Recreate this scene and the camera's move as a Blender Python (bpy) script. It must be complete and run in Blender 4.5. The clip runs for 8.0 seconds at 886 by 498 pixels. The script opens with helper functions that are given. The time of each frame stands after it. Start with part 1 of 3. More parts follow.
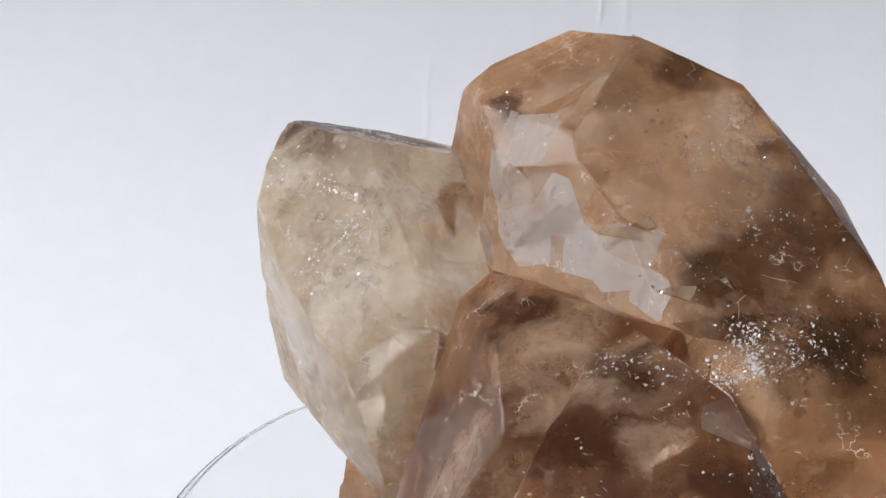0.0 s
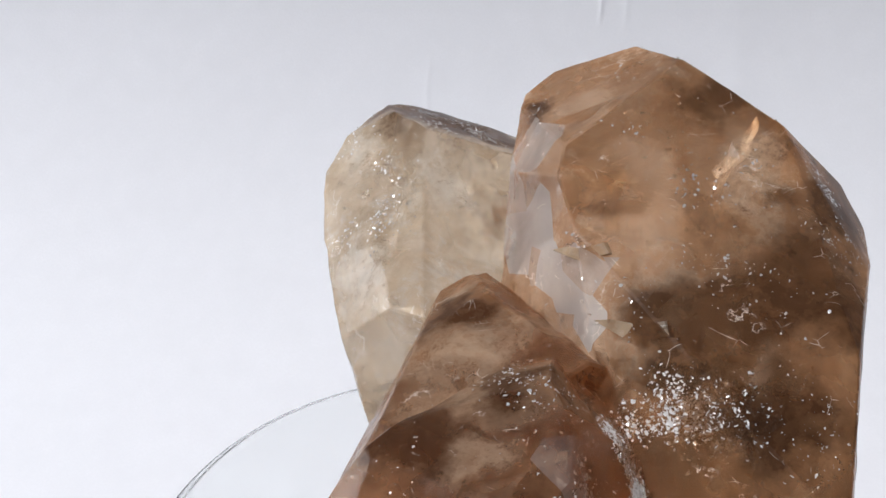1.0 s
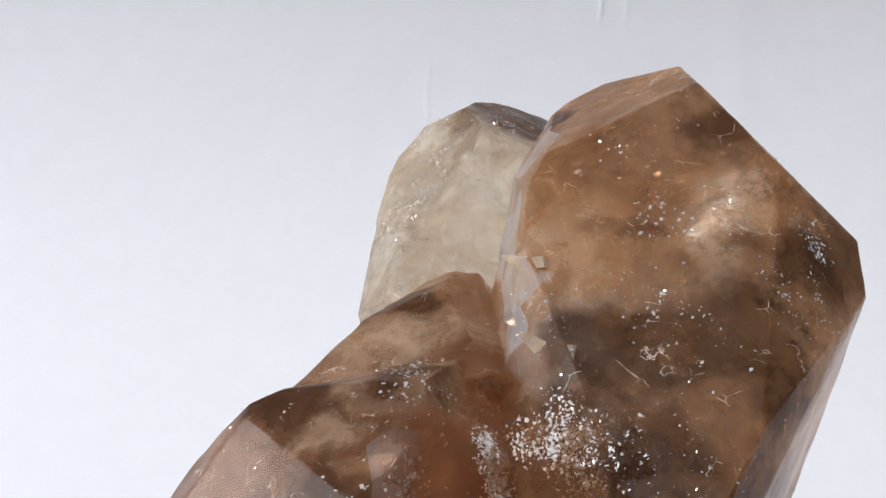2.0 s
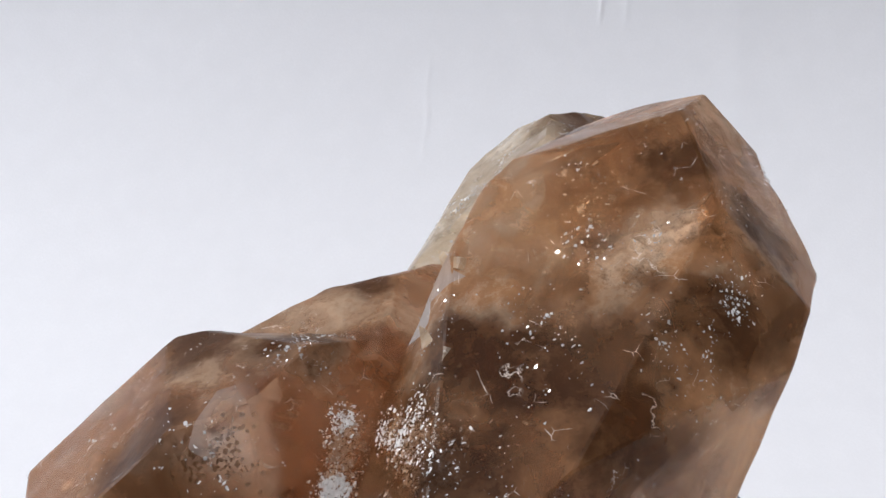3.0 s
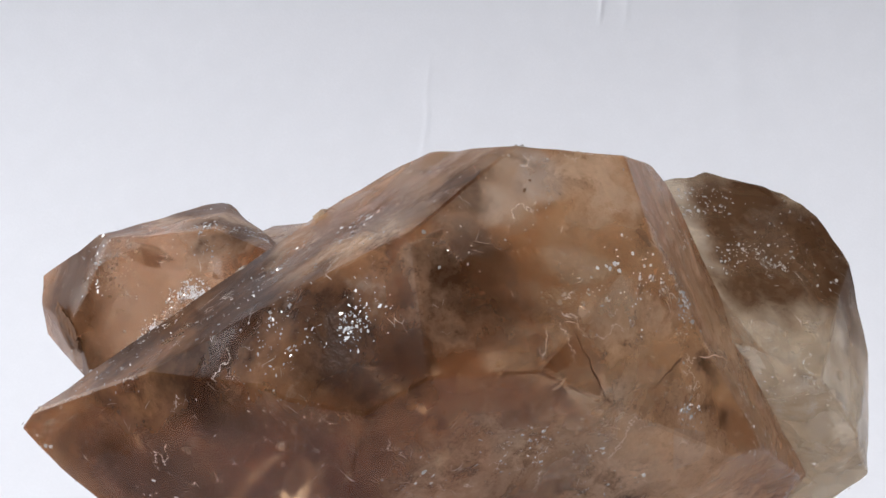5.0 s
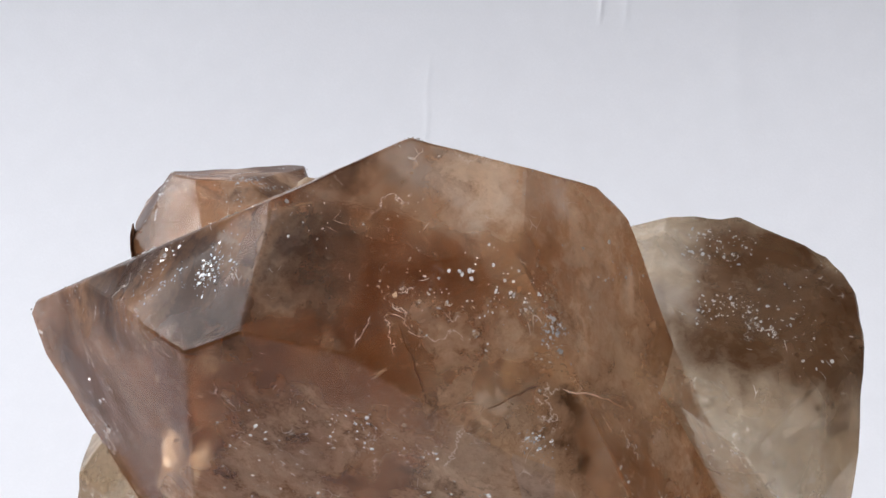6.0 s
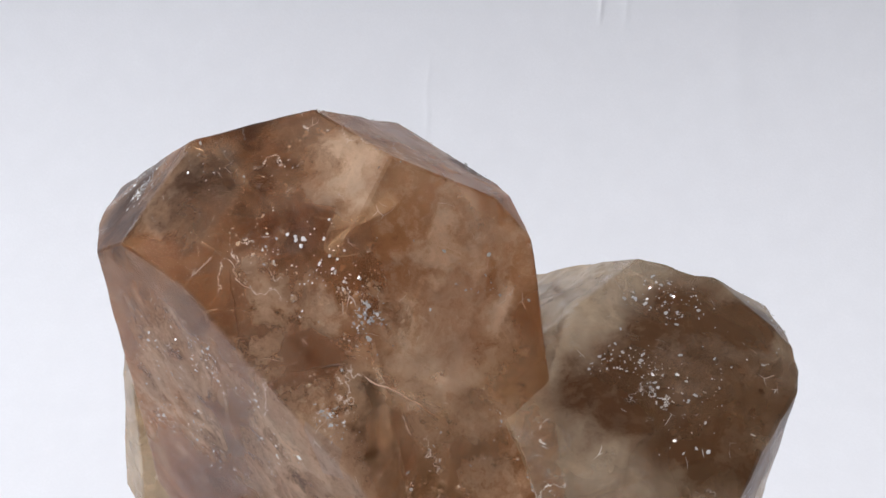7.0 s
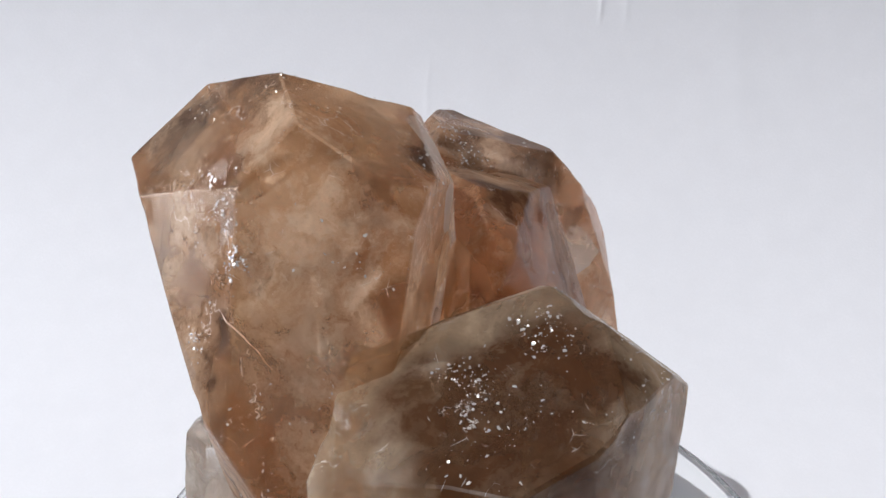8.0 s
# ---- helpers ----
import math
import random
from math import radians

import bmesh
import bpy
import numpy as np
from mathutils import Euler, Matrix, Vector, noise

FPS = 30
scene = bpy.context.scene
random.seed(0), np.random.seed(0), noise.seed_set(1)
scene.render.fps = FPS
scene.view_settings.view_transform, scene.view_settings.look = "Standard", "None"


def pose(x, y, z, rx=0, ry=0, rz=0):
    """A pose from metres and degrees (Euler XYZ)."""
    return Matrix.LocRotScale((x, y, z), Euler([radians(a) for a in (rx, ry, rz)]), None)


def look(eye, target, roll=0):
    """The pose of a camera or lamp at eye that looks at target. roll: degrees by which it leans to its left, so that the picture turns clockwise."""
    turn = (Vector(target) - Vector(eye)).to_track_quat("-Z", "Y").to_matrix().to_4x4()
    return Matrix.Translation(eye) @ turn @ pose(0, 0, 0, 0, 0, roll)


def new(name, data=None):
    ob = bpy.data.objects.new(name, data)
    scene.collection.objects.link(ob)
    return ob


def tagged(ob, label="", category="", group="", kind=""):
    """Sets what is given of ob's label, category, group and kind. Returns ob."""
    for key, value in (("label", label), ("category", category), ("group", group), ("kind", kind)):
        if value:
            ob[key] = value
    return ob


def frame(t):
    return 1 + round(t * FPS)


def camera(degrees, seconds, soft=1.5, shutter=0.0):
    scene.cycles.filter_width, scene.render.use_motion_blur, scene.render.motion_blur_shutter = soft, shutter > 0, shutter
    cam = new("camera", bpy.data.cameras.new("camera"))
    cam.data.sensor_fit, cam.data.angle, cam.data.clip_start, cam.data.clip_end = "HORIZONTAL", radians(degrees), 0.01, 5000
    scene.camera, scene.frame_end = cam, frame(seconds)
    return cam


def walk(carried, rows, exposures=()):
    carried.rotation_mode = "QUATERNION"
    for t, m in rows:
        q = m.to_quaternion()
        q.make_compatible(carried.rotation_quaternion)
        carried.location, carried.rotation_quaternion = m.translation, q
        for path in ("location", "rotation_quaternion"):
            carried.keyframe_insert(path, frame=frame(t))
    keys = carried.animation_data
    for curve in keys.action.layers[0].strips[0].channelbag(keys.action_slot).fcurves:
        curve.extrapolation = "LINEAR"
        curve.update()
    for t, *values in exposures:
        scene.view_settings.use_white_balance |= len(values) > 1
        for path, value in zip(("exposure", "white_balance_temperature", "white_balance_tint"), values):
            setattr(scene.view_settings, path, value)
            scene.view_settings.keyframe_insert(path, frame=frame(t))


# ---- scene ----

S = 0.25                                  # metres to one unit of the plan: the lens stands one unit from the turning axis
AXIS = Vector((0.0, 0.0, 0.95))           # the plan's origin, on the axis of the turntable
TABLE_Z = 0.75


def plan(x, y, z):
    return AXIS + Vector((x, y, z)) * S


# ---- camera ----
cam = camera(46.1, 8.0)
eye = plan(0.0, -0.8807, 0.4738)
stand = look(eye, eye + Vector((-0.0347, 0.8801, -0.4735)), 1.484)
walk(cam, [(0.0, stand), (8.0, stand)])

# ---- world and light ----
SUN_AZ, SUN_EL = 205.0, 59.0              # degrees; azimuth counted from +x towards +y
world = bpy.data.worlds.new("sky")
scene.world = world
world.use_nodes = True
wn = world.node_tree
sky = wn.nodes.new("ShaderNodeTexSky")
sky.sky_type, sky.sun_disc = "NISHITA", False
sky.sun_elevation, sky.sun_rotation = radians(SUN_EL), radians(90.0 - SUN_AZ)
wn.links.new(sky.outputs["Color"], wn.nodes["Background"].inputs["Color"])
wn.nodes["Background"].inputs["Strength"].default_value = 0.05

scene.view_settings.exposure = 0.02


def area_lamp(name, place, target, width, height, watts, colour):
    data = bpy.data.lights.new(name, "AREA")
    data.shape, data.size, data.size_y, data.energy, data.color = "RECTANGLE", width, height, watts, colour
    ob = new(name, data)
    ob.matrix_world = look(place, target)
    return ob


sun = new("sun", bpy.data.lights.new("sun", "SUN"))
sun.data.energy, sun.data.angle, sun.data.color = 2.5, radians(0.6), (0.97, 0.975, 1.0)
sun_way = Vector((math.cos(radians(SUN_AZ)) * math.cos(radians(SUN_EL)), math.sin(radians(SUN_AZ)) * math.cos(radians(SUN_EL)), math.sin(radians(SUN_EL))))
sun.matrix_world = look(AXIS + sun_way * 5.0, AXIS)

WINDOW = (-0.05, 0.75, 0.85, 1.85)        # y from, y to, z from, z to of the opening in the west wall
SUN_OPENING = (-1.25, 0.05, -0.95, 0.75)         # x from, x to, y from, y to of the opening added in the unseen ceiling for the sun
WEST, EAST, SOUTH, NORTH, TOP = -1.35, 1.3, -1.4, 0.95, 2.1
area_lamp("window_light", (WEST - 0.05, 0.35, 1.35), (5.0, 0.35, 1.35), 0.76, 0.96, 14.0, (0.95, 0.97, 1.0))


# ---- materials ----
def nodes_of(name):
    m = bpy.data.materials.new(name)
    m.use_nodes = True
    t = m.node_tree
    t.nodes.clear()
    out = t.nodes.new("ShaderNodeOutputMaterial")
    return m, t, out


def node(t, kind, **inputs):
    n = t.nodes.new(kind)
    for key, value in inputs.items():
        slot = n.inputs[key.replace("_", " ")]
        if hasattr(value, "is_output"):
            t.links.new(value, slot)
        else:
            slot.default_value = value
    return n


def ramp(t, factor, stops):
    n = t.nodes.new("ShaderNodeValToRGB")
    t.links.new(factor, n.inputs["Fac"])
    while len(n.color_ramp.elements) < len(stops):
        n.color_ramp.elements.new(0.5)
    for e, (pos, col) in zip(n.color_ramp.elements, stops):
        e.position, e.color = pos, (*col, 1.0) if len(col) == 3 else col
    return n


def grey(v):
    return (v, v, v)


def plain(name, colour, rough=0.6, grain=40.0, vary=0.08, bump=0.05, metal=0.0):
    m, t, out = nodes_of(name)
    co = t.nodes.new("ShaderNodeTexCoord").outputs["Object"]
    n1 = node(t, "ShaderNodeTexNoise", Vector=co, Scale=grain, Detail=6.0)
    n2 = node(t, "ShaderNodeTexNoise", Vector=co, Scale=grain * 0.08, Detail=3.0)
    mix = node(t, "ShaderNodeMath", Value=n1.outputs["Fac"])
    t.links.new(n2.outputs["Fac"], mix.inputs[1])
    mix.operation = "MULTIPLY"
    lo, hi = [c * (1 - vary) for c in colour], [min(1.0, c * (1 + vary)) for c in colour]
    col = ramp(t, mix.outputs[0], [(0.1, lo), (0.45, hi)])
    b = node(t, "ShaderNodeBump", Strength=bump, Distance=0.002, Height=n1.outputs["Fac"])
    p = node(t, "ShaderNodeBsdfPrincipled", Base_Color=col.outputs["Color"], Roughness=rough, Metallic=metal, Normal=b.outputs["Normal"])
    t.links.new(p.outputs[0], out.inputs["Surface"])
    return m


def maths(t, op, a, b=0.5):
    n = t.nodes.new("ShaderNodeMath")
    n.operation = op
    for k, v in enumerate((a, b)):
        if hasattr(v, "is_output"):
            t.links.new(v, n.inputs[k])
        else:
            n.inputs[k].default_value = v
    return n.outputs[0]


def vmaths(t, op, a, b):
    n = t.nodes.new("ShaderNodeVectorMath")
    n.operation = op
    for k, v in enumerate((a, b)):
        if hasattr(v, "is_output"):
            t.links.new(v, n.inputs[k])
        else:
            n.inputs[k].default_value = v
    return n.outputs["Value"] if op == "DOT_PRODUCT" else n.outputs["Vector"]


def broken(t, co, scale):
    """Height of a skin that is broken into small flats, each tilted its own way."""
    v = node(t, "ShaderNodeTexVoronoi", Vector=co, Scale=scale)
    away = vmaths(t, "SUBTRACT", co, v.outputs["Position"])
    tilt = vmaths(t, "SUBTRACT", v.outputs["Color"], (0.5, 0.5, 0.5))
    return vmaths(t, "DOT_PRODUCT", away, tilt)


def spots(t, co, places, core=0.45):
    """1 at the given places of the plan (x, y, z, radius), falling to 0 at their radius."""
    total = None
    for x, y, z, r in places:
        n = t.nodes.new("ShaderNodeVectorMath")
        n.operation = "DISTANCE"
        t.links.new(co, n.inputs[0])
        n.inputs[1].default_value = (x * S, y * S, z * S)
        fall = t.nodes.new("ShaderNodeMapRange")
        fall.interpolation_type = "SMOOTHSTEP"
        t.links.new(n.outputs["Value"], fall.inputs[0])
        fall.inputs[1].default_value, fall.inputs[2].default_value = r * S * core, r * S
        fall.inputs[3].default_value, fall.inputs[4].default_value = 1.0, 0.0
        total = fall.outputs[0] if total is None else maths(t, "MAXIMUM", total, fall.outputs[0])
    return total if total is not None else maths(t, "MULTIPLY", 0.0, 0.0)


def blend(t, factor, a, b):
    n = t.nodes.new("ShaderNodeMix")
    n.data_type = "RGBA"
    for slot, v in ((0, factor), (6, a), (7, b)):
        if hasattr(v, "is_output"):
            t.links.new(v, n.inputs[slot])
        else:
            n.inputs[slot].default_value = (*v, 1.0) if slot else v
    return n.outputs[2]


def quartz(name, tint, cloud, pale_cloud, dark_cloud, cloudy=0.5, see=0.28, patchy=0.70, shift=0.0, shattered=(), clear=(), pale=(), dark=()):
    """Quartz: tinted glass, clouded inside, with clear windows, pale and dark zones of ragged outline, healed cracks
    and patches of finely broken skin.
    """
    m, t, out = nodes_of(name)
    raw = t.nodes.new("ShaderNodeTexCoord").outputs["Object"]
    co = vmaths(t, "ADD", raw, (shift, shift * 0.7, shift * 1.3))

    def warped(scale, reach, detail):
        w = node(t, "ShaderNodeTexNoise", Vector=co, Scale=scale, Detail=detail, Roughness=0.6)
        centred = vmaths(t, "SUBTRACT", w.outputs["Color"], (0.5, 0.5, 0.5))
        bent = vmaths(t, "MULTIPLY_ADD", centred, (reach, reach, reach))
        t.links.new(raw, bent.node.inputs[2])
        return bent

    ragged = warped(60.0, 0.034, 7.0)
    jagged = node(t, "ShaderNodeTexVoronoi", Vector=raw, Scale=95.0).outputs["Position"]
    flowing = warped(26.0, 0.05, 2.0)
    # zones; some pale ones put light glowing through into the colour
    is_clear = spots(t, jagged, clear, 0.6)
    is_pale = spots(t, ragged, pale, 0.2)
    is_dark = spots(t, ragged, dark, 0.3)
    # relief
    lines = node(t, "ShaderNodeMapping", Vector=ragged)
    lines.inputs["Scale"].default_value = (60.0, 60.0, 1100.0)
    growth = node(t, "ShaderNodeTexNoise", Vector=lines.outputs[0], Scale=1.0, Detail=3.0)
    waves = node(t, "ShaderNodeTexNoise", Vector=co, Scale=120.0, Detail=3.0, Roughness=0.5)
    patch = node(t, "ShaderNodeTexNoise", Vector=ragged, Scale=34.0, Detail=5.0, Roughness=0.6)
    spread = maths(t, "ADD", patch.outputs["Fac"], maths(t, "MULTIPLY", spots(t, ragged, shattered), 0.17))
    where = ramp(t, spread, [(patchy - 0.03, grey(0.0)), (patchy + 0.05, grey(1.0))]).outputs["Color"]
    b0 = node(t, "ShaderNodeBump", Strength=0.10, Distance=0.0010, Height=growth.outputs["Fac"])
    b1 = node(t, "ShaderNodeBump", Strength=0.14, Distance=0.0014, Height=waves.outputs["Fac"], Normal=b0.outputs["Normal"])
    b2 = node(t, "ShaderNodeBump", Strength=where, Distance=0.6, Height=broken(t, ragged, 620.0), Normal=b1.outputs["Normal"])
    b3 = node(t, "ShaderNodeBump", Strength=maths(t, "MULTIPLY", where, 0.35), Distance=0.5, Height=broken(t, co, 1900.0), Normal=b2.outputs["Normal"])
    relief = b3.outputs["Normal"]
    # smoke in the glass
    zone = node(t, "ShaderNodeTexNoise", Vector=flowing, Scale=20.0, Detail=5.0, Roughness=0.5)
    smoke = ramp(t, zone.outputs["Fac"], [(0.30, [c ** 2.0 for c in tint]), (0.5, tint), (0.70, [c ** 0.6 for c in tint])]).outputs["Color"]
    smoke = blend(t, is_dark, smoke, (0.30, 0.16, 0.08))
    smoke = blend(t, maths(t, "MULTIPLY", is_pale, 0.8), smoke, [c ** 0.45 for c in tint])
    smoke = blend(t, is_clear, smoke, (0.93, 0.925, 0.93))
    glass = node(t, "ShaderNodeBsdfPrincipled", Base_Color=smoke, Roughness=0.0, IOR=1.46, Normal=relief)
    glass.inputs["Transmission Weight"].default_value = 1.0
    through_light = node(t, "ShaderNodeBsdfTransparent", Color=smoke)
    lucid = node(t, "ShaderNodeMixShader", Fac=maths(t, "ADD", see, maths(t, "MULTIPLY", is_clear, 0.35)))
    t.links.new(glass.outputs[0], lucid.inputs[1])
    t.links.new(through_light.outputs[0], lucid.inputs[2])
    # cloud under the skin
    soft = node(t, "ShaderNodeTexNoise", Vector=flowing, Scale=24.0, Detail=4.0, Roughness=0.55)
    fine = node(t, "ShaderNodeTexNoise", Vector=ragged, Scale=150.0, Detail=7.0, Roughness=0.66)
    tone = maths(t, "ADD", maths(t, "MULTIPLY", soft.outputs["Fac"], 0.55), maths(t, "MULTIPLY", fine.outputs["Fac"], 0.45))
    body = ramp(t, tone, [(0.36, dark_cloud), (0.49, cloud), (0.55, [c * 1.12 for c in cloud]), (0.66, pale_cloud)]).outputs["Color"]
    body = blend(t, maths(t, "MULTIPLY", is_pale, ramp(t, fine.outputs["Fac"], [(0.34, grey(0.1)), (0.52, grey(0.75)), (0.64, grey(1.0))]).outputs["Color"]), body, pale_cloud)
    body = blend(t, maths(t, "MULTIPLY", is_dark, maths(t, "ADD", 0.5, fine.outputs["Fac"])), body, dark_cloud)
    body = blend(t, is_clear, body, (0.80, 0.78, 0.775))
    veil = node(t, "ShaderNodeTexNoise", Vector=flowing, Scale=30.0, Detail=5.0, Roughness=0.55, Distortion=0.3)
    amount = ramp(t, veil.outputs["Fac"], [(0.38, grey(cloudy * 0.15)), (0.5, grey(cloudy)), (0.58, grey(cloudy * 1.5)), (0.68, grey(min(0.9, cloudy * 2.6)))]).outputs["Color"]
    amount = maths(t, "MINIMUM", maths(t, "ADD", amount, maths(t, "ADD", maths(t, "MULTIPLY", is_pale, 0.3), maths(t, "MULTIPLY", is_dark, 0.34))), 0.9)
    amount = maths(t, "MULTIPLY", amount, maths(t, "SUBTRACT", 1.0, maths(t, "MULTIPLY", is_clear, 0.95)))
    amount = maths(t, "ADD", amount, maths(t, "MULTIPLY", is_clear, maths(t, "MULTIPLY", soft.outputs["Fac"], 0.62)))
    milk = node(t, "ShaderNodeBsdfTranslucent", Color=body, Normal=relief)
    skin = node(t, "ShaderNodeBsdfPrincipled", Base_Color=body, Roughness=0.3, Normal=relief)
    skin.inputs["Specular IOR Level"].default_value = 0.18
    veiled = node(t, "ShaderNodeMixShader", Fac=0.5)
    t.links.new(milk.outputs[0], veiled.inputs[1])
    t.links.new(skin.outputs[0], veiled.inputs[2])
    mix = node(t, "ShaderNodeMixShader", Fac=amount)
    t.links.new(lucid.outputs[0], mix.inputs[1])
    t.links.new(veiled.outputs[0], mix.inputs[2])
    # healed cracks
    cells = t.nodes.new("ShaderNodeTexVoronoi")
    cells.feature = "DISTANCE_TO_EDGE"
    cells.inputs["Scale"].default_value = 62.0
    t.links.new(ragged, cells.inputs["Vector"])
    thin = ramp(t, cells.outputs["Distance"], [(0.0, grey(1.0)), (0.012, grey(0.0))]).outputs["Color"]
    gaps = node(t, "ShaderNodeTexNoise", Vector=co, Scale=75.0, Detail=3.0)
    some = ramp(t, gaps.outputs["Fac"], [(0.60, grey(0.0)), (0.66, grey(0.7))]).outputs["Color"]
    hair = t.nodes.new("ShaderNodeTexVoronoi")
    hair.feature = "DISTANCE_TO_EDGE"
    hair.inputs["Scale"].default_value = 210.0
    t.links.new(flowing, hair.inputs["Vector"])
    nick = ramp(t, hair.outputs["Distance"], [(0.0, grey(1.0)), (0.017, grey(0.0))]).outputs["Color"]
    rare = node(t, "ShaderNodeTexNoise", Vector=raw, Scale=190.0, Detail=2.0)
    nick = maths(t, "MULTIPLY", nick, ramp(t, rare.outputs["Fac"], [(0.62, grey(0.0)), (0.70, grey(0.6))]).outputs["Color"])
    seam = node(t, "ShaderNodeBsdfPrincipled", Base_Color=(*[0.5 + 0.5 * c for c in pale_cloud], 1.0), Roughness=0.2, Normal=relief)
    last = node(t, "ShaderNodeMixShader", Fac=maths(t, "MAXIMUM", maths(t, "MULTIPLY", thin, some), nick))
    t.links.new(mix.outputs[0], last.inputs[1])
    t.links.new(seam.outputs[0], last.inputs[2])
    t.links.new(last.outputs[0], out.inputs["Surface"])
    return m


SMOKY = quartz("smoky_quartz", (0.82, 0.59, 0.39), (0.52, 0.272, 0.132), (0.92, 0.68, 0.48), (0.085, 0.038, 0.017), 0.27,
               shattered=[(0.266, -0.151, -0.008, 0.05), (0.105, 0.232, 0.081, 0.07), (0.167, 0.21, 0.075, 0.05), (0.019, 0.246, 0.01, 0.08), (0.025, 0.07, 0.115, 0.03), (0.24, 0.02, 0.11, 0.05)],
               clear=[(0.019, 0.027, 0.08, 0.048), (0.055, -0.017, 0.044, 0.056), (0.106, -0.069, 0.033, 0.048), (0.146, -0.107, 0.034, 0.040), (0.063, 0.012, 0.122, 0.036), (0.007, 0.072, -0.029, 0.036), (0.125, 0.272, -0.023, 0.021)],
               # the last wide spots put light glowing through the stone into its colour
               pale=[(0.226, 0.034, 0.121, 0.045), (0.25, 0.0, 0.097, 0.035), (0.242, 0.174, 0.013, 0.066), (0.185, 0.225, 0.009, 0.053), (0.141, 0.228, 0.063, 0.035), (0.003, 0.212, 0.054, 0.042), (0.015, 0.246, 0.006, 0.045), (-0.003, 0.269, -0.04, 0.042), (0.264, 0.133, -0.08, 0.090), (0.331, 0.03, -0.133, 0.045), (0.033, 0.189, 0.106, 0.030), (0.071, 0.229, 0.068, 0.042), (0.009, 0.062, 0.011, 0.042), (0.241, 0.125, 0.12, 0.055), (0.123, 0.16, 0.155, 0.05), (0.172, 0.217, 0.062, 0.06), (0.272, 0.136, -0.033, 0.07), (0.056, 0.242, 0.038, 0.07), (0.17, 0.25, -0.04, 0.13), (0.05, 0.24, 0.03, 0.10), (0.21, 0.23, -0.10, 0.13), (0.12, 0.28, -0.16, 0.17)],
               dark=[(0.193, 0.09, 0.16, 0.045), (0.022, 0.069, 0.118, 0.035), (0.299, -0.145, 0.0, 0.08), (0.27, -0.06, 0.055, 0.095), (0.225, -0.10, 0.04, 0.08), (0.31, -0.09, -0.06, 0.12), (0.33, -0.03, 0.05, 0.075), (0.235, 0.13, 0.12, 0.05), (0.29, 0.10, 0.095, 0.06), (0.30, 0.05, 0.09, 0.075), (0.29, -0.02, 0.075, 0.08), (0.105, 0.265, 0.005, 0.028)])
AMBER = quartz("amber_quartz", (0.85, 0.61, 0.44), (0.50, 0.265, 0.135), (0.80, 0.60, 0.42), (0.11, 0.048, 0.021), 0.27, patchy=0.69, shift=0.31,
               shattered=[(0.208, -0.171, -0.035, 0.06), (0.224, -0.203, -0.047, 0.05), (0.0, -0.12, -0.12, 0.08), (0.05, -0.2, -0.1, 0.07), (0.14, -0.20, 0.02, 0.06)],
               clear=[(0.21, -0.289, -0.007, 0.032), (0.018, -0.305, -0.136, 0.05), (-0.005, -0.326, -0.214, 0.037)],
               pale=[(-0.01, -0.24, -0.10, 0.130), (0.06, -0.17, 0.0, 0.095), (0.121, -0.203, 0.014, 0.066), (0.096, -0.115, 0.014, 0.045), (0.116, -0.283, -0.001, 0.045), (0.075, -0.199, -0.015, 0.096)],
               dark=[(0.028, -0.119, 0.001, 0.058), (0.069, -0.275, -0.006, 0.076), (0.123, -0.205, 0.015, 0.050), (0.2, -0.32, -0.05, 0.105), (0.25, -0.27, -0.1, 0.090)])
PALE = quartz("pale_quartz", (0.93, 0.83, 0.69), (0.64, 0.50, 0.35), (0.85, 0.78, 0.68), (0.11, 0.048, 0.02), 0.32, patchy=0.69, shift=0.77,
              shattered=[(-0.145, 0.044, -0.012, 0.08), (-0.185, 0.09, -0.05, 0.05), (-0.15, 0.22, 0.03, 0.06)],
              clear=[(-0.199, 0.072, -0.159, 0.032), (-0.051, 0.254, -0.015, 0.017), (-0.065, 0.268, -0.05, 0.022)],
              pale=[(-0.192, 0.108, 0.016, 0.049), (-0.136, -0.008, -0.063, 0.061), (-0.077, 0.089, 0.017, 0.047)],
              dark=[(-0.15, 0.20, 0.04, 0.10), (-0.16, 0.27, 0.0, 0.12), (-0.10, 0.23, 0.01, 0.09), (-0.20, 0.20, 0.03, 0.06)])
CLEAR = quartz("clear_quartz", (0.95, 0.92, 0.88), (0.78, 0.74, 0.66), (0.85, 0.83, 0.78), (0.4, 0.3, 0.2), 0.22, patchy=0.60, shift=1.4)
PAPER = plain("white_paper", (0.80, 0.805, 0.842), 0.75, 900.0, 0.02, 0.04)
WALL = plain("wall_paint", (0.47, 0.46, 0.45), 0.7, 60.0, 0.05)
WOOD = plain("table_wood", (0.25, 0.16, 0.09), 0.45, 60.0, 0.2)


def clear_glass():
    m, t, out = nodes_of("clear_glass")
    p = node(t, "ShaderNodeBsdfPrincipled", Base_Color=(0.97, 0.985, 0.98, 1.0), Roughness=0.01, IOR=1.33)
    p.inputs["Transmission Weight"].default_value = 1.0
    t.links.new(p.outputs[0], out.inputs["Surface"])
    return m


GLASS = clear_glass()


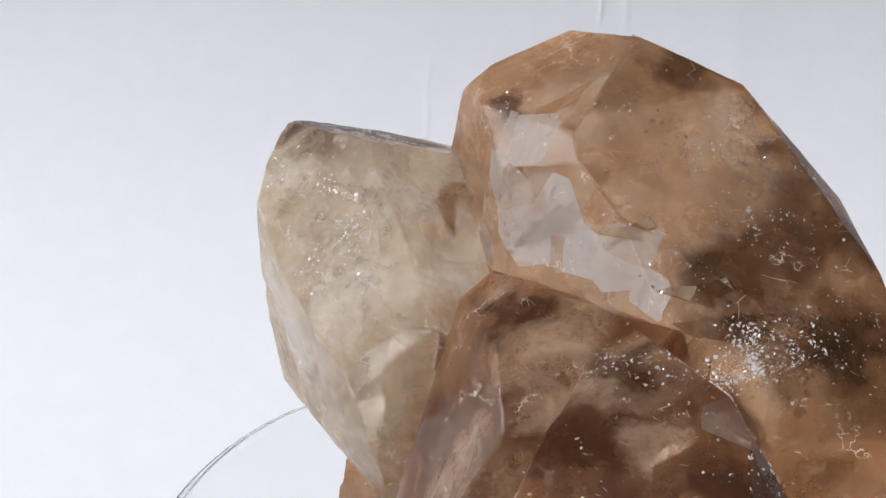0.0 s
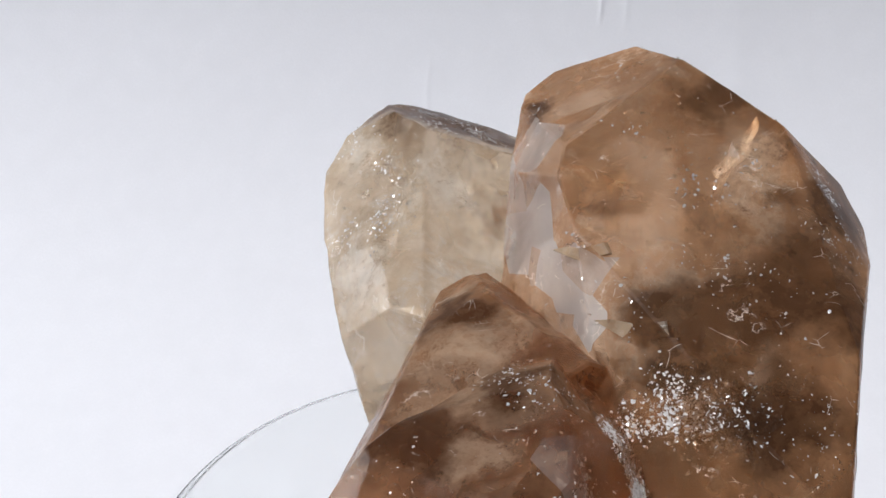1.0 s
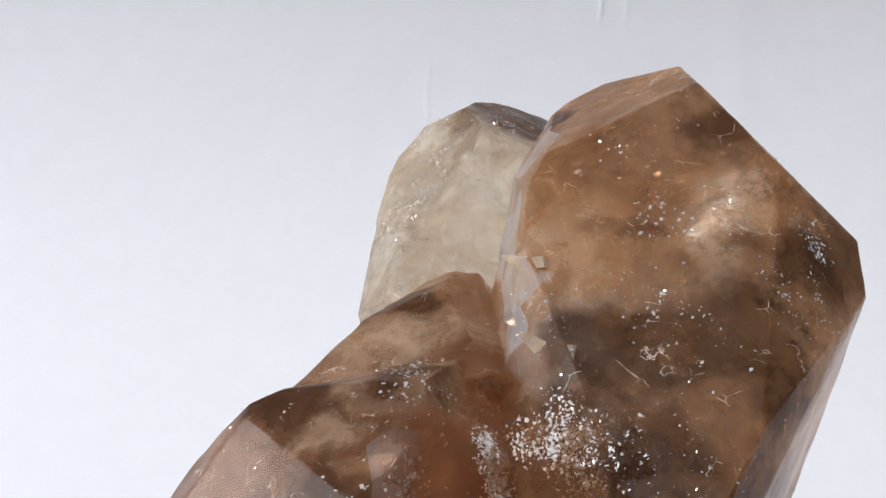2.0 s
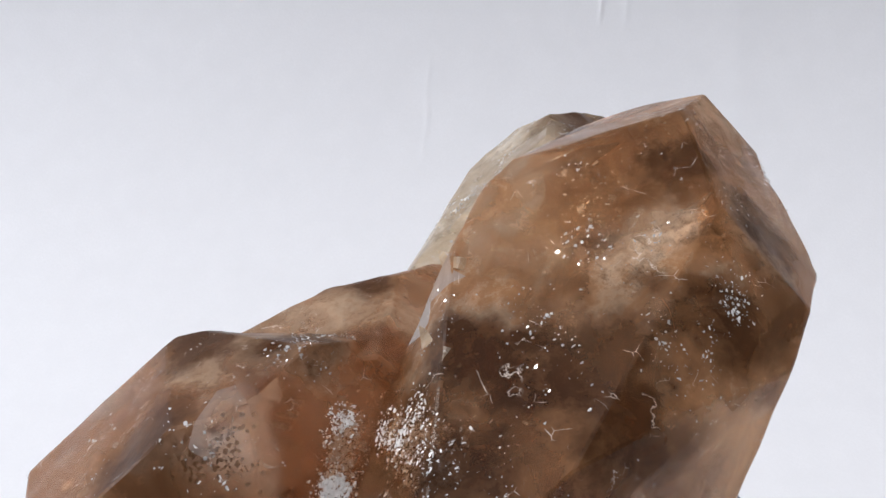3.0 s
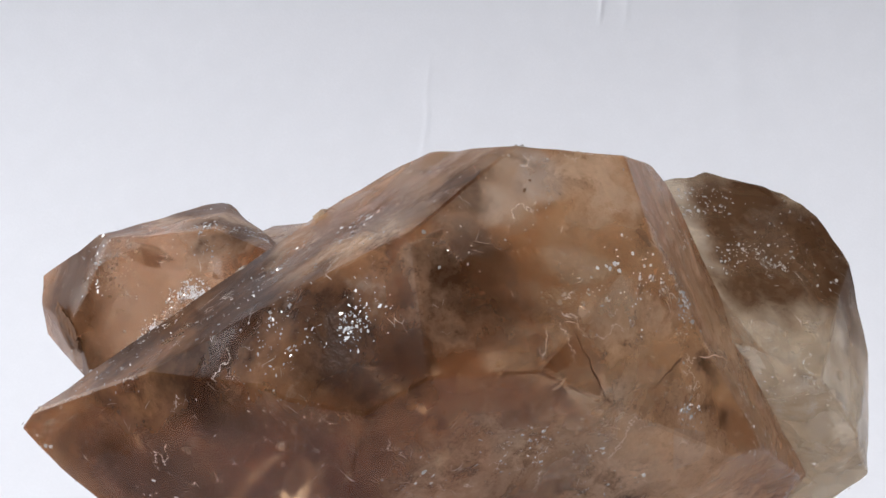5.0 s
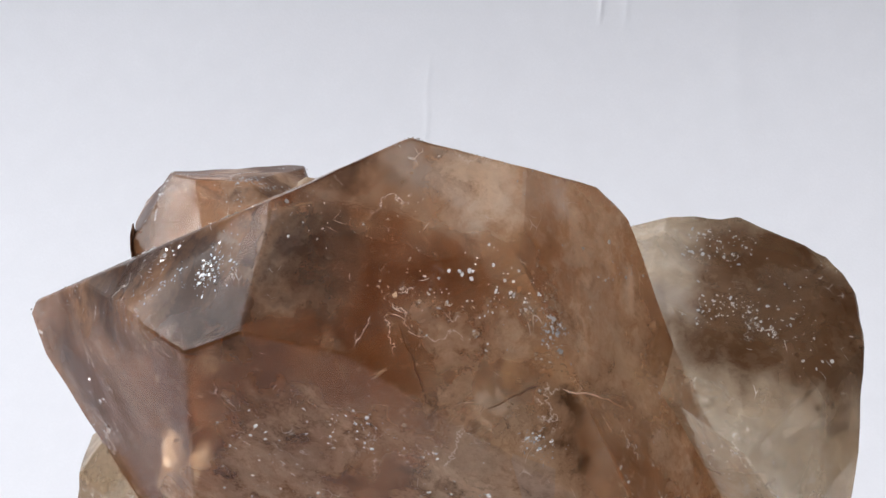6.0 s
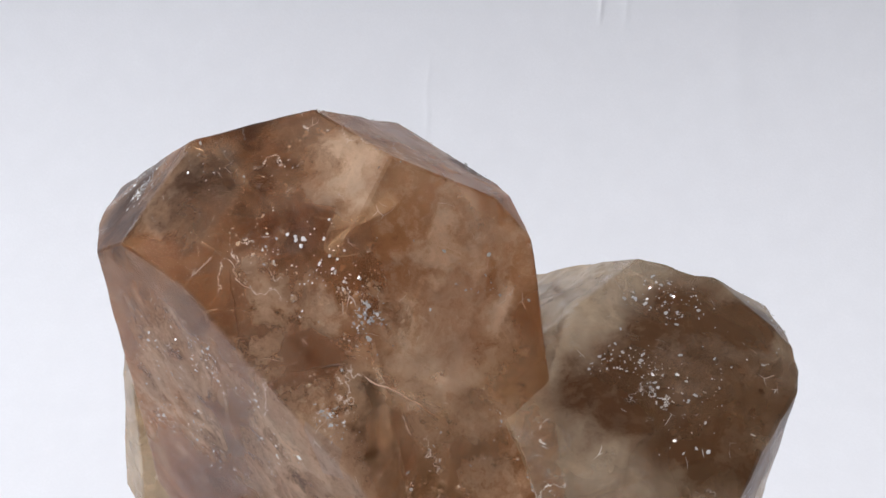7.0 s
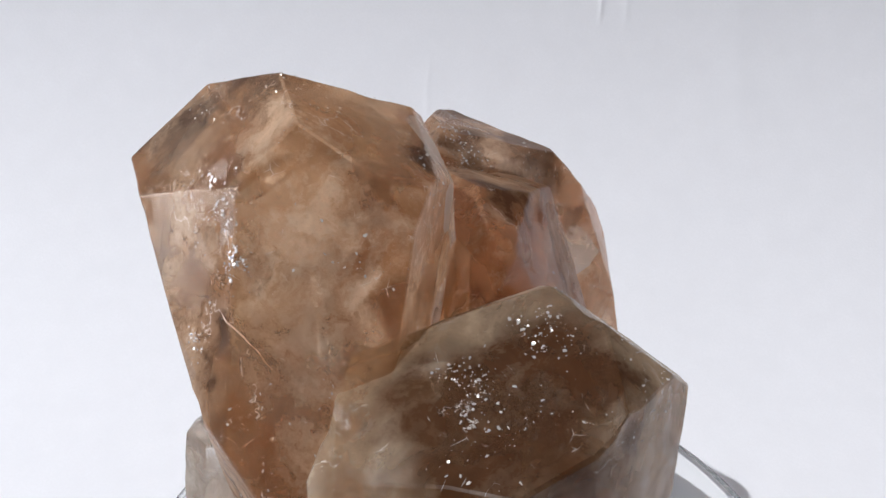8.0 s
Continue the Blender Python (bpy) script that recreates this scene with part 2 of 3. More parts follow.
def mirror_flake(name, colour, rough, metal=0.5):
    m, t, out = nodes_of(name)
    co = t.nodes.new("ShaderNodeTexCoord").outputs["Object"]
    n1 = node(t, "ShaderNodeTexNoise", Vector=co, Scale=900.0, Detail=3.0)
    b = node(t, "ShaderNodeBump", Strength=0.3, Distance=0.0005, Height=n1.outputs["Fac"])
    col = ramp(t, n1.outputs["Fac"], [(0.3, [c * 0.8 for c in colour]), (0.7, colour)])
    p = node(t, "ShaderNodeBsdfPrincipled", Base_Color=col.outputs["Color"], Metallic=metal, Roughness=rough, Normal=b.outputs["Normal"])
    t.links.new(p.outputs[0], out.inputs["Surface"])
    return m


def fracture_glass():
    """The faces of a gap inside the quartz."""
    m, t, out = nodes_of("fracture_glass")
    co = t.nodes.new("ShaderNodeTexCoord").outputs["Object"]
    waves = node(t, "ShaderNodeTexNoise", Vector=co, Scale=220.0, Detail=8.0, Roughness=0.65)
    b0 = node(t, "ShaderNodeBump", Strength=0.15, Distance=0.0012, Height=waves.outputs["Fac"])
    b1 = node(t, "ShaderNodeBump", Strength=0.12, Distance=0.5, Height=broken(t, co, 700.0), Normal=b0.outputs["Normal"])
    p = node(t, "ShaderNodeBsdfPrincipled", Base_Color=(1.0, 1.0, 1.0, 1.0), Roughness=0.0, IOR=1.54, Normal=b1.outputs["Normal"])
    p.inputs["Transmission Weight"].default_value = 1.0
    t.links.new(p.outputs[0], out.inputs["Surface"])
    return m


GAP = fracture_glass()
# near-white, only partly metal: the glint of broken quartz is put into the colour
FLAKE = mirror_flake("fracture_flake", (0.98, 0.92, 0.86), 0.1, 0.55)
GLINT = mirror_flake("glint_flake", (0.92, 0.91, 0.91), 0.12, 0.15)
SILVER_GLINT = mirror_flake("silver_glint", (0.98, 0.96, 0.94), 0.1, 0.6)
RUST = plain("rusty_pit", (0.13, 0.055, 0.02), 0.85, 420.0, 0.7, 0.8)
NEEDLE = plain("brown_needle", (0.13, 0.06, 0.03), 0.5, 300.0, 0.3, 0.2)
SEAM = plain("pale_seam", (0.75, 0.52, 0.38), 0.3, 300.0, 0.3, 0.3)


# ---- mesh helpers ----
def part(name, bm, material, parent=None, label=""):
    me = bpy.data.meshes.new(name)
    bm.to_mesh(me)
    bm.free()
    me.materials.append(material)
    ob = new(name, me)
    ob.parent = parent
    return tagged(ob, label)


def box(x0, y0, z0, x1, y1, z1):
    bm = bmesh.new()
    bmesh.ops.create_cube(bm, size=1.0, matrix=Matrix.Translation(((x0 + x1) / 2, (y0 + y1) / 2, (z0 + z1) / 2)) @ Matrix.Diagonal((x1 - x0, y1 - y0, z1 - z0, 1)))
    return bm


def facetted(centre, faces, edge=0.0013, rugged=1.0, seed=0.0):
    """A crystal: the body within faces (azimuth, elevation, distance from the centre), in units of the plan, its edges slightly worn."""
    c = Vector(centre)
    bm = bmesh.new()
    bmesh.ops.create_cube(bm, size=2.4)
    for az, el, d in faces:
        n = Vector((math.cos(radians(az)) * math.cos(radians(el)), math.sin(radians(az)) * math.cos(radians(el)), math.sin(radians(el))))
        cut = bmesh.ops.bisect_plane(bm, geom=bm.verts[:] + bm.edges[:] + bm.faces[:], plane_co=c + n * d, plane_no=n, clear_outer=True, dist=1e-6)
        rim = [e for e in cut["geom_cut"] if isinstance(e, bmesh.types.BMEdge)]
        if rim:
            bmesh.ops.contextual_create(bm, geom=rim)
    bmesh.ops.remove_doubles(bm, verts=bm.verts[:], dist=0.002)
    bmesh.ops.bevel(bm, geom=bm.edges[:], offset=edge, segments=1, affect="EDGES", clamp_overlap=True)
    for k in range(8):
        longer = [e for e in bm.edges if e.calc_length() > 0.015]
        if not longer:
            break
        bmesh.ops.triangulate(bm, faces=[f for f in bm.faces if len(f.verts) > 4])
        longer = [e for e in bm.edges if e.calc_length() > 0.015]
        bmesh.ops.subdivide_edges(bm, edges=longer, cuts=1)
        bmesh.ops.triangulate(bm, faces=[f for f in bm.faces if len(f.verts) > 3])
    bm.normal_update()
    moves = []
    for v in bm.verts:
        p = v.co * 1.0
        wide = noise.noise(p * 9.0 + Vector((seed, 0, 0)))
        fine = noise.noise(p * 45.0 + Vector((0, seed, 0)))
        chip = max(0.0, noise.noise(p * 22.0 + Vector((0, 0, seed))) - 0.25)
        moves.append(v.normal * (rugged * (0.0022 * wide + 0.0012 * fine) - rugged * 0.008 * chip + 0.0012))
    for v, d in zip(bm.verts, moves):
        v.co += d
    bmesh.ops.recalc_face_normals(bm, faces=bm.faces[:])
    for f in bm.faces:
        f.smooth = True
    for e in bm.edges:
        if len(e.link_faces) == 2 and e.calc_face_angle(0.0) > radians(11):
            e.smooth = False
    bmesh.ops.scale(bm, vec=(S, S, S), verts=bm.verts[:])
    return bm


# ---- the room ----
def sheet_of_paper():
    """A white paper hung from the wall and led over the table in one curve, with shallow creases."""
    bm = bmesh.new()
    start, r = 0.06, 0.30
    profile = [(-0.55 + (start + 0.55) * k / 12, 0.0, 0.0) for k in range(13)]
    for k in range(1, 157):
        a = radians(k / 2)
        profile.append((start + r * math.sin(a), r - r * math.cos(a), k / 2))
    # creases: x, half width, height, from and to along the curve
    creases = [(-0.031, 0.0014, 0.00016, 47.3, 59.1), (0.0582, 0.0011, 0.0004, 62.3, 75.0), (0.0718, 0.0016, 0.00025, 61.6, 66.9), (0.1324, 0.008, 0.00025, 51.0, 75.0)]
    xs = {-0.9 + 0.015 * k for k in range(121)}
    for x, *_ in creases:
        xs |= {x + 0.0008 * k for k in range(-14, 15)}
    xs = sorted(xs)
    xs = [x for x, before in zip(xs, [-9.0] + xs) if x - before > 0.0003]
    grid = []
    for y, z, along in profile:
        a = radians(min(along, 90.0))
        row = []
        for x in xs:
            d = 0.0006 * noise.noise(Vector((x * 7.0, along * 0.06, 2.0)))
            for cx, w, h, lo, hi in creases:
                fade = min(1.0, (along - lo) / 1.5, (hi - along) / 1.5) if lo < along < hi else 0.0
                d += h * fade * math.exp(-((x - cx - 0.0006 * math.sin(along)) / w) ** 2)
            row.append(bm.verts.new((x, y - d * math.sin(a), TABLE_Z + 0.003 + z + d * math.cos(a))))
        grid.append(row)
    for a, b in zip(grid, grid[1:]):
        for k in range(len(xs) - 1):
            bm.faces.new((a[k], a[k + 1], b[k + 1], b[k]))
    ob = part("paper_backdrop", bm, PAPER)
    for f in ob.data.polygons:
        f.use_smooth = True
    return tagged(ob, "white paper sheet curving from the table up the wall, faintly creased", "backdrop", kind="structure")


sheet_of_paper()


def joined(*boxes):
    bm = bmesh.new()
    for b in boxes:
        me = bpy.data.meshes.new("piece")
        b.to_mesh(me)
        b.free()
        bm.from_mesh(me)
        bpy.data.meshes.remove(me)
    return bm


y0, y1, z0, z1 = WINDOW
tagged(part("floor", box(WEST, SOUTH, -0.05, EAST, NORTH, 0.0), WOOD), "brown wooden floor", "floor", kind="structure")
tagged(part("wall_north", box(WEST - 0.1, NORTH, -0.05, EAST + 0.1, NORTH + 0.1, TOP), WALL), "pale painted wall", "wall", kind="structure")
tagged(part("wall_south", box(WEST - 0.1, SOUTH - 0.1, -0.05, EAST + 0.1, SOUTH, TOP), WALL), "pale painted wall", "wall", kind="structure")
tagged(part("wall_east", box(EAST, SOUTH, -0.05, EAST + 0.1, NORTH, TOP), WALL), "pale painted wall", "wall", kind="structure")
tagged(part("wall_west", joined(box(WEST - 0.1, SOUTH, -0.05, WEST, NORTH, z0), box(WEST - 0.1, SOUTH, z1, WEST, NORTH, TOP), box(WEST - 0.1, SOUTH, z0, WEST, y0, z1), box(WEST - 0.1, y1, z0, WEST, NORTH, z1)), WALL), "pale painted wall with a window opening", "wall", kind="structure")
# unseen ceiling; its opening is added to let the sun onto the paper
x0, x1, y0, y1 = SUN_OPENING
tagged(part("ceiling", joined(box(WEST - 0.1, SOUTH - 0.1, TOP, x0, NORTH + 0.1, TOP + 0.1), box(x1, SOUTH - 0.1, TOP, EAST + 0.1, NORTH + 0.1, TOP + 0.1), box(x0, SOUTH - 0.1, TOP, x1, y0, TOP + 0.1), box(x0, y1, TOP, x1, NORTH + 0.1, TOP + 0.1)), WALL), "pale painted ceiling, unseen, with an opening added to let the sun in", "ceiling", kind="structure")
tagged(part("table", box(-0.95, -0.6, 0.71, 0.95, 0.7, TABLE_Z), WOOD), "dark wooden table under the paper", "table")

# ---- the crystals ----
MAIN = [(-164.1, -1.0, 0.1442), (8.9, 43.1, 0.1842), (4.3, 9.8, 0.1888), (-145.2, 33.2, 0.1728), (-134.2, 8.4, 0.1382), (-181.3, 43.6, 0.225), (-96.8, 35.3, 0.1737), (70.9, 22.9, 0.1764), (111.3, 30.9, 0.2129), (-22.6, -38.6, 0.2523), (14.1, -3.7, 0.1766), (12.8, -3.9, 0.1663), (-8.1, 48.1, 0.1848), (47.3, -9.5, 0.1306), (-153.2, 63.2, 0.186), (54.9, 48.2, 0.1785), (-71.0, 57.9, 0.1522), (0.0, -90.0, 0.39), (75.6, -15.2, 0.2294), (62.5, -17.7, 0.1739)]
BLOND = [(60.8, 67.9, 0.103), (75.2, 69.2, 0.1037), (-144.8, -27.4, 0.1588), (-147.2, -10.4, 0.1053), (-140.0, -12.8, 0.1239), (-123.9, 29.0, 0.1134), (96.4, 13.3, 0.1742), (90.9, 30.5, 0.1543), (41.9, -26.9, 0.2037), (-90.7, 55.1, 0.1202), (143.2, -4.3, 0.1039), (-169.1, 56.7, 0.1135), (168.8, 1.8, 0.0879), (161.2, -2.4, 0.0893), (176.3, 3.3, 0.0849), (-26.3, 52.7, 0.1199), (-120.5, 47.8, 0.1004), (-152.0, -2.7, 0.1006), (0.0, -90.0, 0.36), (9.9, -19.1, 0.135), (-90.5, -2.5, 0.2091)]
FRONT = [(-133.2, 40.6, 0.1469), (161.2, 64.1, 0.1332), (-95.7, 14.0, 0.1861), (-103.2, 50.5, 0.1313), (-43.0, 1.0, 0.1521), (-18.5, -28.0, 0.1036), (-20.2, 0.5, 0.1223), (157.5, 9.0, 0.0846), (-119.2, 73.1, 0.1283), (-27.0, 33.1, 0.133), (-158.7, 19.4, 0.1531), (-155.3, 12.5, 0.174), (33.4, 48.0, 0.1278), (8.6, 31.9, 0.1132), (29.1, 34.8, 0.1246), (90.0, 0.0, 0.26), (0.0, -90.0, 0.3)]
MIDDLE = [(151.8, 40.6, 0.1007), (61.5, 59.6, 0.0899), (-166.1, 23.1, 0.0675), (55.7, 30.9, 0.0837), (187.4, 57.8, 0.081), (-110.5, 70.2, 0.0865), (-90.1, -1.9, 0.1255), (0.0, 0.0, 0.17), (-36.9, 0.0, 0.114), (0.0, -90.0, 0.34), (98.6, -5.6, 0.1426), (172.0, 12.0, 0.0835)]

POINT = [(10.0, 4.0, 1.0), (72.0, 6.0, 0.9), (128.0, 3.0, 1.0), (190.0, 5.0, 0.95), (250.0, 4.0, 1.05), (310.0, 6.0, 0.9), (15.0, 42.0, 1.45), (75.0, 50.0, 1.5), (133.0, 45.0, 1.5), (195.0, 44.0, 1.4), (255.0, 48.0, 1.6), (312.0, 40.0, 1.4), (0.0, -90.0, 3.0)]
STUMP = [(0.0, -26.0, 0.23), (45.0, -30.0, 0.24), (90.0, -24.0, 0.26), (135.0, -28.0, 0.22), (180.0, -27.0, 0.20), (225.0, -30.0, 0.22), (270.0, -25.0, 0.26), (315.0, -29.0, 0.26), (0.0, 90.0, 0.12), (0.0, -90.0, 0.275)]


def direction(az, el):
    return Vector((math.cos(radians(az)) * math.cos(radians(el)), math.sin(radians(az)) * math.cos(radians(el)), math.sin(radians(el))))


def nearest_face(centre, faces, p):
    """The outward normal of the facet on which p lies, and p laid onto it."""
    c, p = Vector(centre), Vector(p)
    n, gap = max(((direction(az, el), (p - c).dot(direction(az, el)) - d) for az, el, d in faces), key=lambda q: q[1])
    return n, p - n * gap


def depth_inside(centre, faces, p):
    return min(d - (p - Vector(centre)).dot(direction(az, el)) for az, el, d in faces)


def flake_into(bm, p, normal, size, rng, sides=6, thick=0.0004):
    side = normal.cross(Vector((rng.uniform(-1, 1), rng.uniform(-1, 1), rng.uniform(-1, 1)))).normalized()
    up = normal.cross(side)
    long = rng.uniform(0.35, 1.0)
    low, high = [], []
    for k in range(sides):
        a = 2 * math.pi * (k + rng.uniform(-0.3, 0.3)) / sides
        q = p + (side * math.cos(a) + up * math.sin(a) * long) * size * rng.uniform(0.55, 1.1) + normal * size * rng.uniform(-0.08, 0.08)
        low.append(bm.verts.new((q - normal * thick) * S))
        high.append(bm.verts.new((q + normal * thick) * S))
    bm.faces.new(low[::-1])
    bm.faces.new(high)
    for k in range(sides):
        bm.faces.new((low[k], low[(k + 1) % sides], high[(k + 1) % sides], high[k]))


def inclusions(parent, centre, faces, count, seed, tilt, big=0.022):
    """Small bright fractures inside the crystal, most of them in one direction of cleavage."""
    rng = random.Random(seed)
    bm = bmesh.new()
    done = 0
    while done < count:
        p = Vector(centre) + Vector((rng.uniform(-0.3, 0.3), rng.uniform(-0.3, 0.3), rng.uniform(-0.3, 0.25)))
        deep = depth_inside(centre, faces, p)
        if not 0.006 < deep < 0.09:
            continue
        n = (Vector(tilt) + Vector((rng.gauss(0, 0.5), rng.gauss(0, 0.5), rng.gauss(0, 0.5)))).normalized()
        size = min(deep * 0.8, 0.0025 + big * rng.random() ** 4)
        flake_into(bm, p, n, size, rng, rng.choice((5, 6, 7)))
        done += 1
    return tagged(part("inclusions", bm, FLAKE, parent, "small silvery fractures inside the crystal"), kind="stuff")


def glitter(parent, centre, faces, count, seed):
    """Tiny chipped flats on the skin, each tilted its own way."""
    rng = random.Random(seed)
    bm = bmesh.new()
    done = 0
    while done < count:
        p = Vector(centre) + Vector((rng.uniform(-0.35, 0.35), rng.uniform(-0.35, 0.35), rng.uniform(-0.28, 0.28)))
        if abs(depth_inside(centre, faces, p)) > 0.02 or noise.noise(p * 13.0 + Vector((seed, 0, 0))) < 0.12:
            continue
        n, q = nearest_face(centre, faces, p)
        if depth_inside(centre, faces, q) < -0.002:
            continue
        lean = (n + Vector((rng.gauss(0, 0.35), rng.gauss(0, 0.35), rng.gauss(0, 0.35)))).normalized()
        flake_into(bm, q + n * 0.0012, lean, 0.0004 + 0.0022 * rng.random() ** 3.5, rng, 5, 0.0002)
        done += 1
    return tagged(part("glitter", bm, FLAKE, parent, "tiny glinting chips on the skin"), kind="stuff")


def glint_flats(parent, centre, faces, places, count, seed, spread, size=1.0, material=None):
    """Small near-white flats that lie almost in their facet and stand in for its glints."""
    rng = random.Random(seed)
    bm = bmesh.new()
    for k in range(count):
        a, b = Vector(places[k % len(places)][:3]), Vector(places[(k + 1) % len(places)][:3])
        p = a.lerp(b, rng.random()) + Vector((rng.gauss(0, spread), rng.gauss(0, spread), rng.gauss(0, spread)))
        n, q = nearest_face(centre, faces, p)
        if depth_inside(centre, faces, q) < -0.002:
            continue
        lean = (n + Vector((rng.gauss(0, 0.25), rng.gauss(0, 0.25), rng.gauss(0, 0.25)))).normalized()
        flake_into(bm, q + n * 0.0008, lean, (0.0005 + 0.0021 * rng.random() ** 3) * size, rng, rng.choice((5, 6, 7)), 0.0003)
    return tagged(part("glint_flats", bm, material or SILVER_GLINT, parent, "small near-white flats standing in for glints of the facet"), kind="stuff")


def fractures(parent, centre, faces, count, seed, low, high):
    """Wide flat cracks inside the crystal: thin gaps of air with ragged outlines."""
    rng = random.Random(seed)
    done = 0
    while done < count:
        p = Vector(centre) + Vector((rng.uniform(-0.25, 0.25), rng.uniform(-0.25, 0.25), rng.uniform(-0.2, 0.2)))
        deep = depth_inside(centre, faces, p)
        size = rng.uniform(low, high)
        if deep < 0.012:
            continue
        n = Vector((rng.gauss(0, 1), rng.gauss(0, 1), rng.gauss(0, 0.8))).normalized()
        side = n.cross(Vector((rng.gauss(0, 1), rng.gauss(0, 1), 0.3))).normalized()
        up = n.cross(side)
        long = rng.uniform(0.35, 0.8)
        bm = bmesh.new()
        front_side, back_side = [], []
        sides = rng.randint(9, 15)
        for k in range(sides):
            a = 2 * math.pi * k / sides
            reach = size * rng.uniform(0.5, 1.05)
            q = p + side * math.cos(a) * reach + up * math.sin(a) * reach * long
            while depth_inside(centre, faces, q) < 0.005 and (q - p).length > 0.001:
                q = p.lerp(q, 0.8)
            q = q + n * rng.uniform(-0.05, 0.05) * size
            front_side.append(bm.verts.new((q + n * 0.0005) * S))
            back_side.append(bm.verts.new((q - n * 0.0005) * S))
        bulge = n * rng.uniform(-0.12, 0.12) * size
        f0, b0 = bm.verts.new((p + bulge + n * 0.0008) * S), bm.verts.new((p + bulge - n * 0.0008) * S)
        for k in range(sides):
            j = (k + 1) % sides
            bm.faces.new((front_side[k], front_side[j], f0))
            bm.faces.new((back_side[j], back_side[k], b0))
            bm.faces.new((front_side[j], front_side[k], back_side[k], back_side[j]))
        bmesh.ops.recalc_face_normals(bm, faces=bm.faces[:])
        bmesh.ops.reverse_faces(bm, faces=bm.faces[:])
        part("fracture", bm, GAP, parent, "silvery crack inside the crystal")
        done += 1


def streak(name, parent, centre, faces, points, width, material, label, seed):
    """A thin uneven thread along the skin through the given points."""
    rng = random.Random(seed)
    bm = bmesh.new()
    spine = []
    for a, b in zip(points, points[1:]):
        for k in range(8):
            spine.append(Vector(a).lerp(Vector(b), k / 8) + Vector((rng.uniform(-1, 1), rng.uniform(-1, 1), rng.uniform(-1, 1))) * width * 1.2)
    spine.append(Vector(points[-1]))
    rings = []
    for i, p in enumerate(spine):
        n, q = nearest_face(centre, faces, p)
        way = (spine[min(i + 1, len(spine) - 1)] - spine[max(i - 1, 0)]).normalized()
        side = n.cross(way).normalized()
        w = width * (0.35 + rng.random()) * (0.3 if i in (0, len(spine) - 1) else 1.0)
        q = q + n * 0.0008
        rings.append([bm.verts.new((q + side * w) * S), bm.verts.new((q + n * w * 0.8) * S), bm.verts.new((q - side * w) * S), bm.verts.new((q - n * w) * S)])
    for a, b in zip(rings, rings[1:]):
        for k in range(4):
            bm.faces.new((a[k], a[(k + 1) % 4], b[(k + 1) % 4], b[k]))
    bm.faces.new(rings[0][::-1])
    bm.faces.new(rings[-1])
    return part(name, bm, material, parent, label)


def pit(parent, centre, faces, place, radius, seed):
    n, q = nearest_face(centre, faces, place)
    bm = bmesh.new()
    bmesh.ops.create_icosphere(bm, subdivisions=4, radius=1.0)
    turn = n.to_track_quat("Z", "Y").to_matrix()
    for v in bm.verts:
        d = 1.0 + 0.35 * noise.noise(v.co * 1.6 + Vector((seed, 0, 0))) + 0.14 * noise.noise(v.co * 6.0 + Vector((0, seed, 0)))
        v.co = (q + turn @ Vector((v.co.x * radius * d, v.co.y * radius * 0.62 * d, v.co.z * radius * 0.10 * d))) * S
    return part("rusty_pit", bm, RUST, parent, "dark rusty pit")


def step(parent, centre, faces, place, along, size, rise, material):
    """A flat growth step that stands a little proud of its facet."""
    n, q = nearest_face(centre, faces, place)
    side = (Vector(along) - n * Vector(along).dot(n)).normalized()
    up = n.cross(side)
    bm = bmesh.new()
    outline = [(-1.0, 0.0), (-0.55, 0.16), (0.1, 0.22), (0.75, 0.5), (1.0, 0.15), (0.4, -0.1), (0.55, -0.35), (-0.2, -0.2)]
    low = [bm.verts.new((q + side * x * size + up * y * size - n * 0.004) * S) for x, y in outline]
    high = [bm.verts.new((q + side * x * size * 0.93 + up * y * size * 0.9 + n * rise) * S) for x, y in outline]
    bm.faces.new(low[::-1])
    bm.faces.new(high)
    for k in range(len(outline)):
        j = (k + 1) % len(outline)
        bm.faces.new((low[k], low[j], high[j], high[k]))
    bmesh.ops.recalc_face_normals(bm, faces=bm.faces[:])
    return part("growth_step", bm, material, parent)


cluster = new("quartz_cluster")
tagged(cluster, "smoky brown quartz cluster of fused points in a glass bowl", "crystal")
C_MAIN, C_BLOND, C_FRONT, C_MIDDLE = (0.16, 0.06, -0.03), (-0.15, 0.16, -0.06), (0.14, -0.24, -0.12), (0.05, -0.11, -0.08)
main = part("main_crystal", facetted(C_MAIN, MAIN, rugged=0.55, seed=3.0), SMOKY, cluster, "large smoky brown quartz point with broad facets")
blond = part("blond_crystal", facetted(C_BLOND, BLOND, rugged=1.1, seed=13.0), PALE, cluster, "pale honey quartz point, cloudy inside")
front = part("front_crystal", facetted(C_FRONT, FRONT, rugged=0.75, seed=21.0), AMBER, cluster, "brown quartz point with a dark rusty pit")
middle = part("middle_crystal", facetted(C_MIDDLE, MIDDLE, rugged=1.4, seed=31.0), AMBER, cluster, "small brown quartz ridge between the points")
part("small_crystal", facetted((0.225, 0.145, -0.238), [(az, el, d * 0.027) for az, el, d in POINT], seed=41.0), CLEAR, cluster, "small pale quartz point low on the cluster")
part("small_crystal", facetted((0.335, -0.10, -0.235), [(az + 20, el, d * 0.045) for az, el, d in POINT], seed=51.0), PALE, cluster, "small pale quartz point low on the cluster")
part("base", facetted((0.07, 0.0, -0.485), [(az, el, d * (1.0 if abs(el) == 90 else 0.72)) for az, el, d in STUMP], rugged=2.0, seed=61.0), AMBER, cluster, "rough broken foot of the cluster")

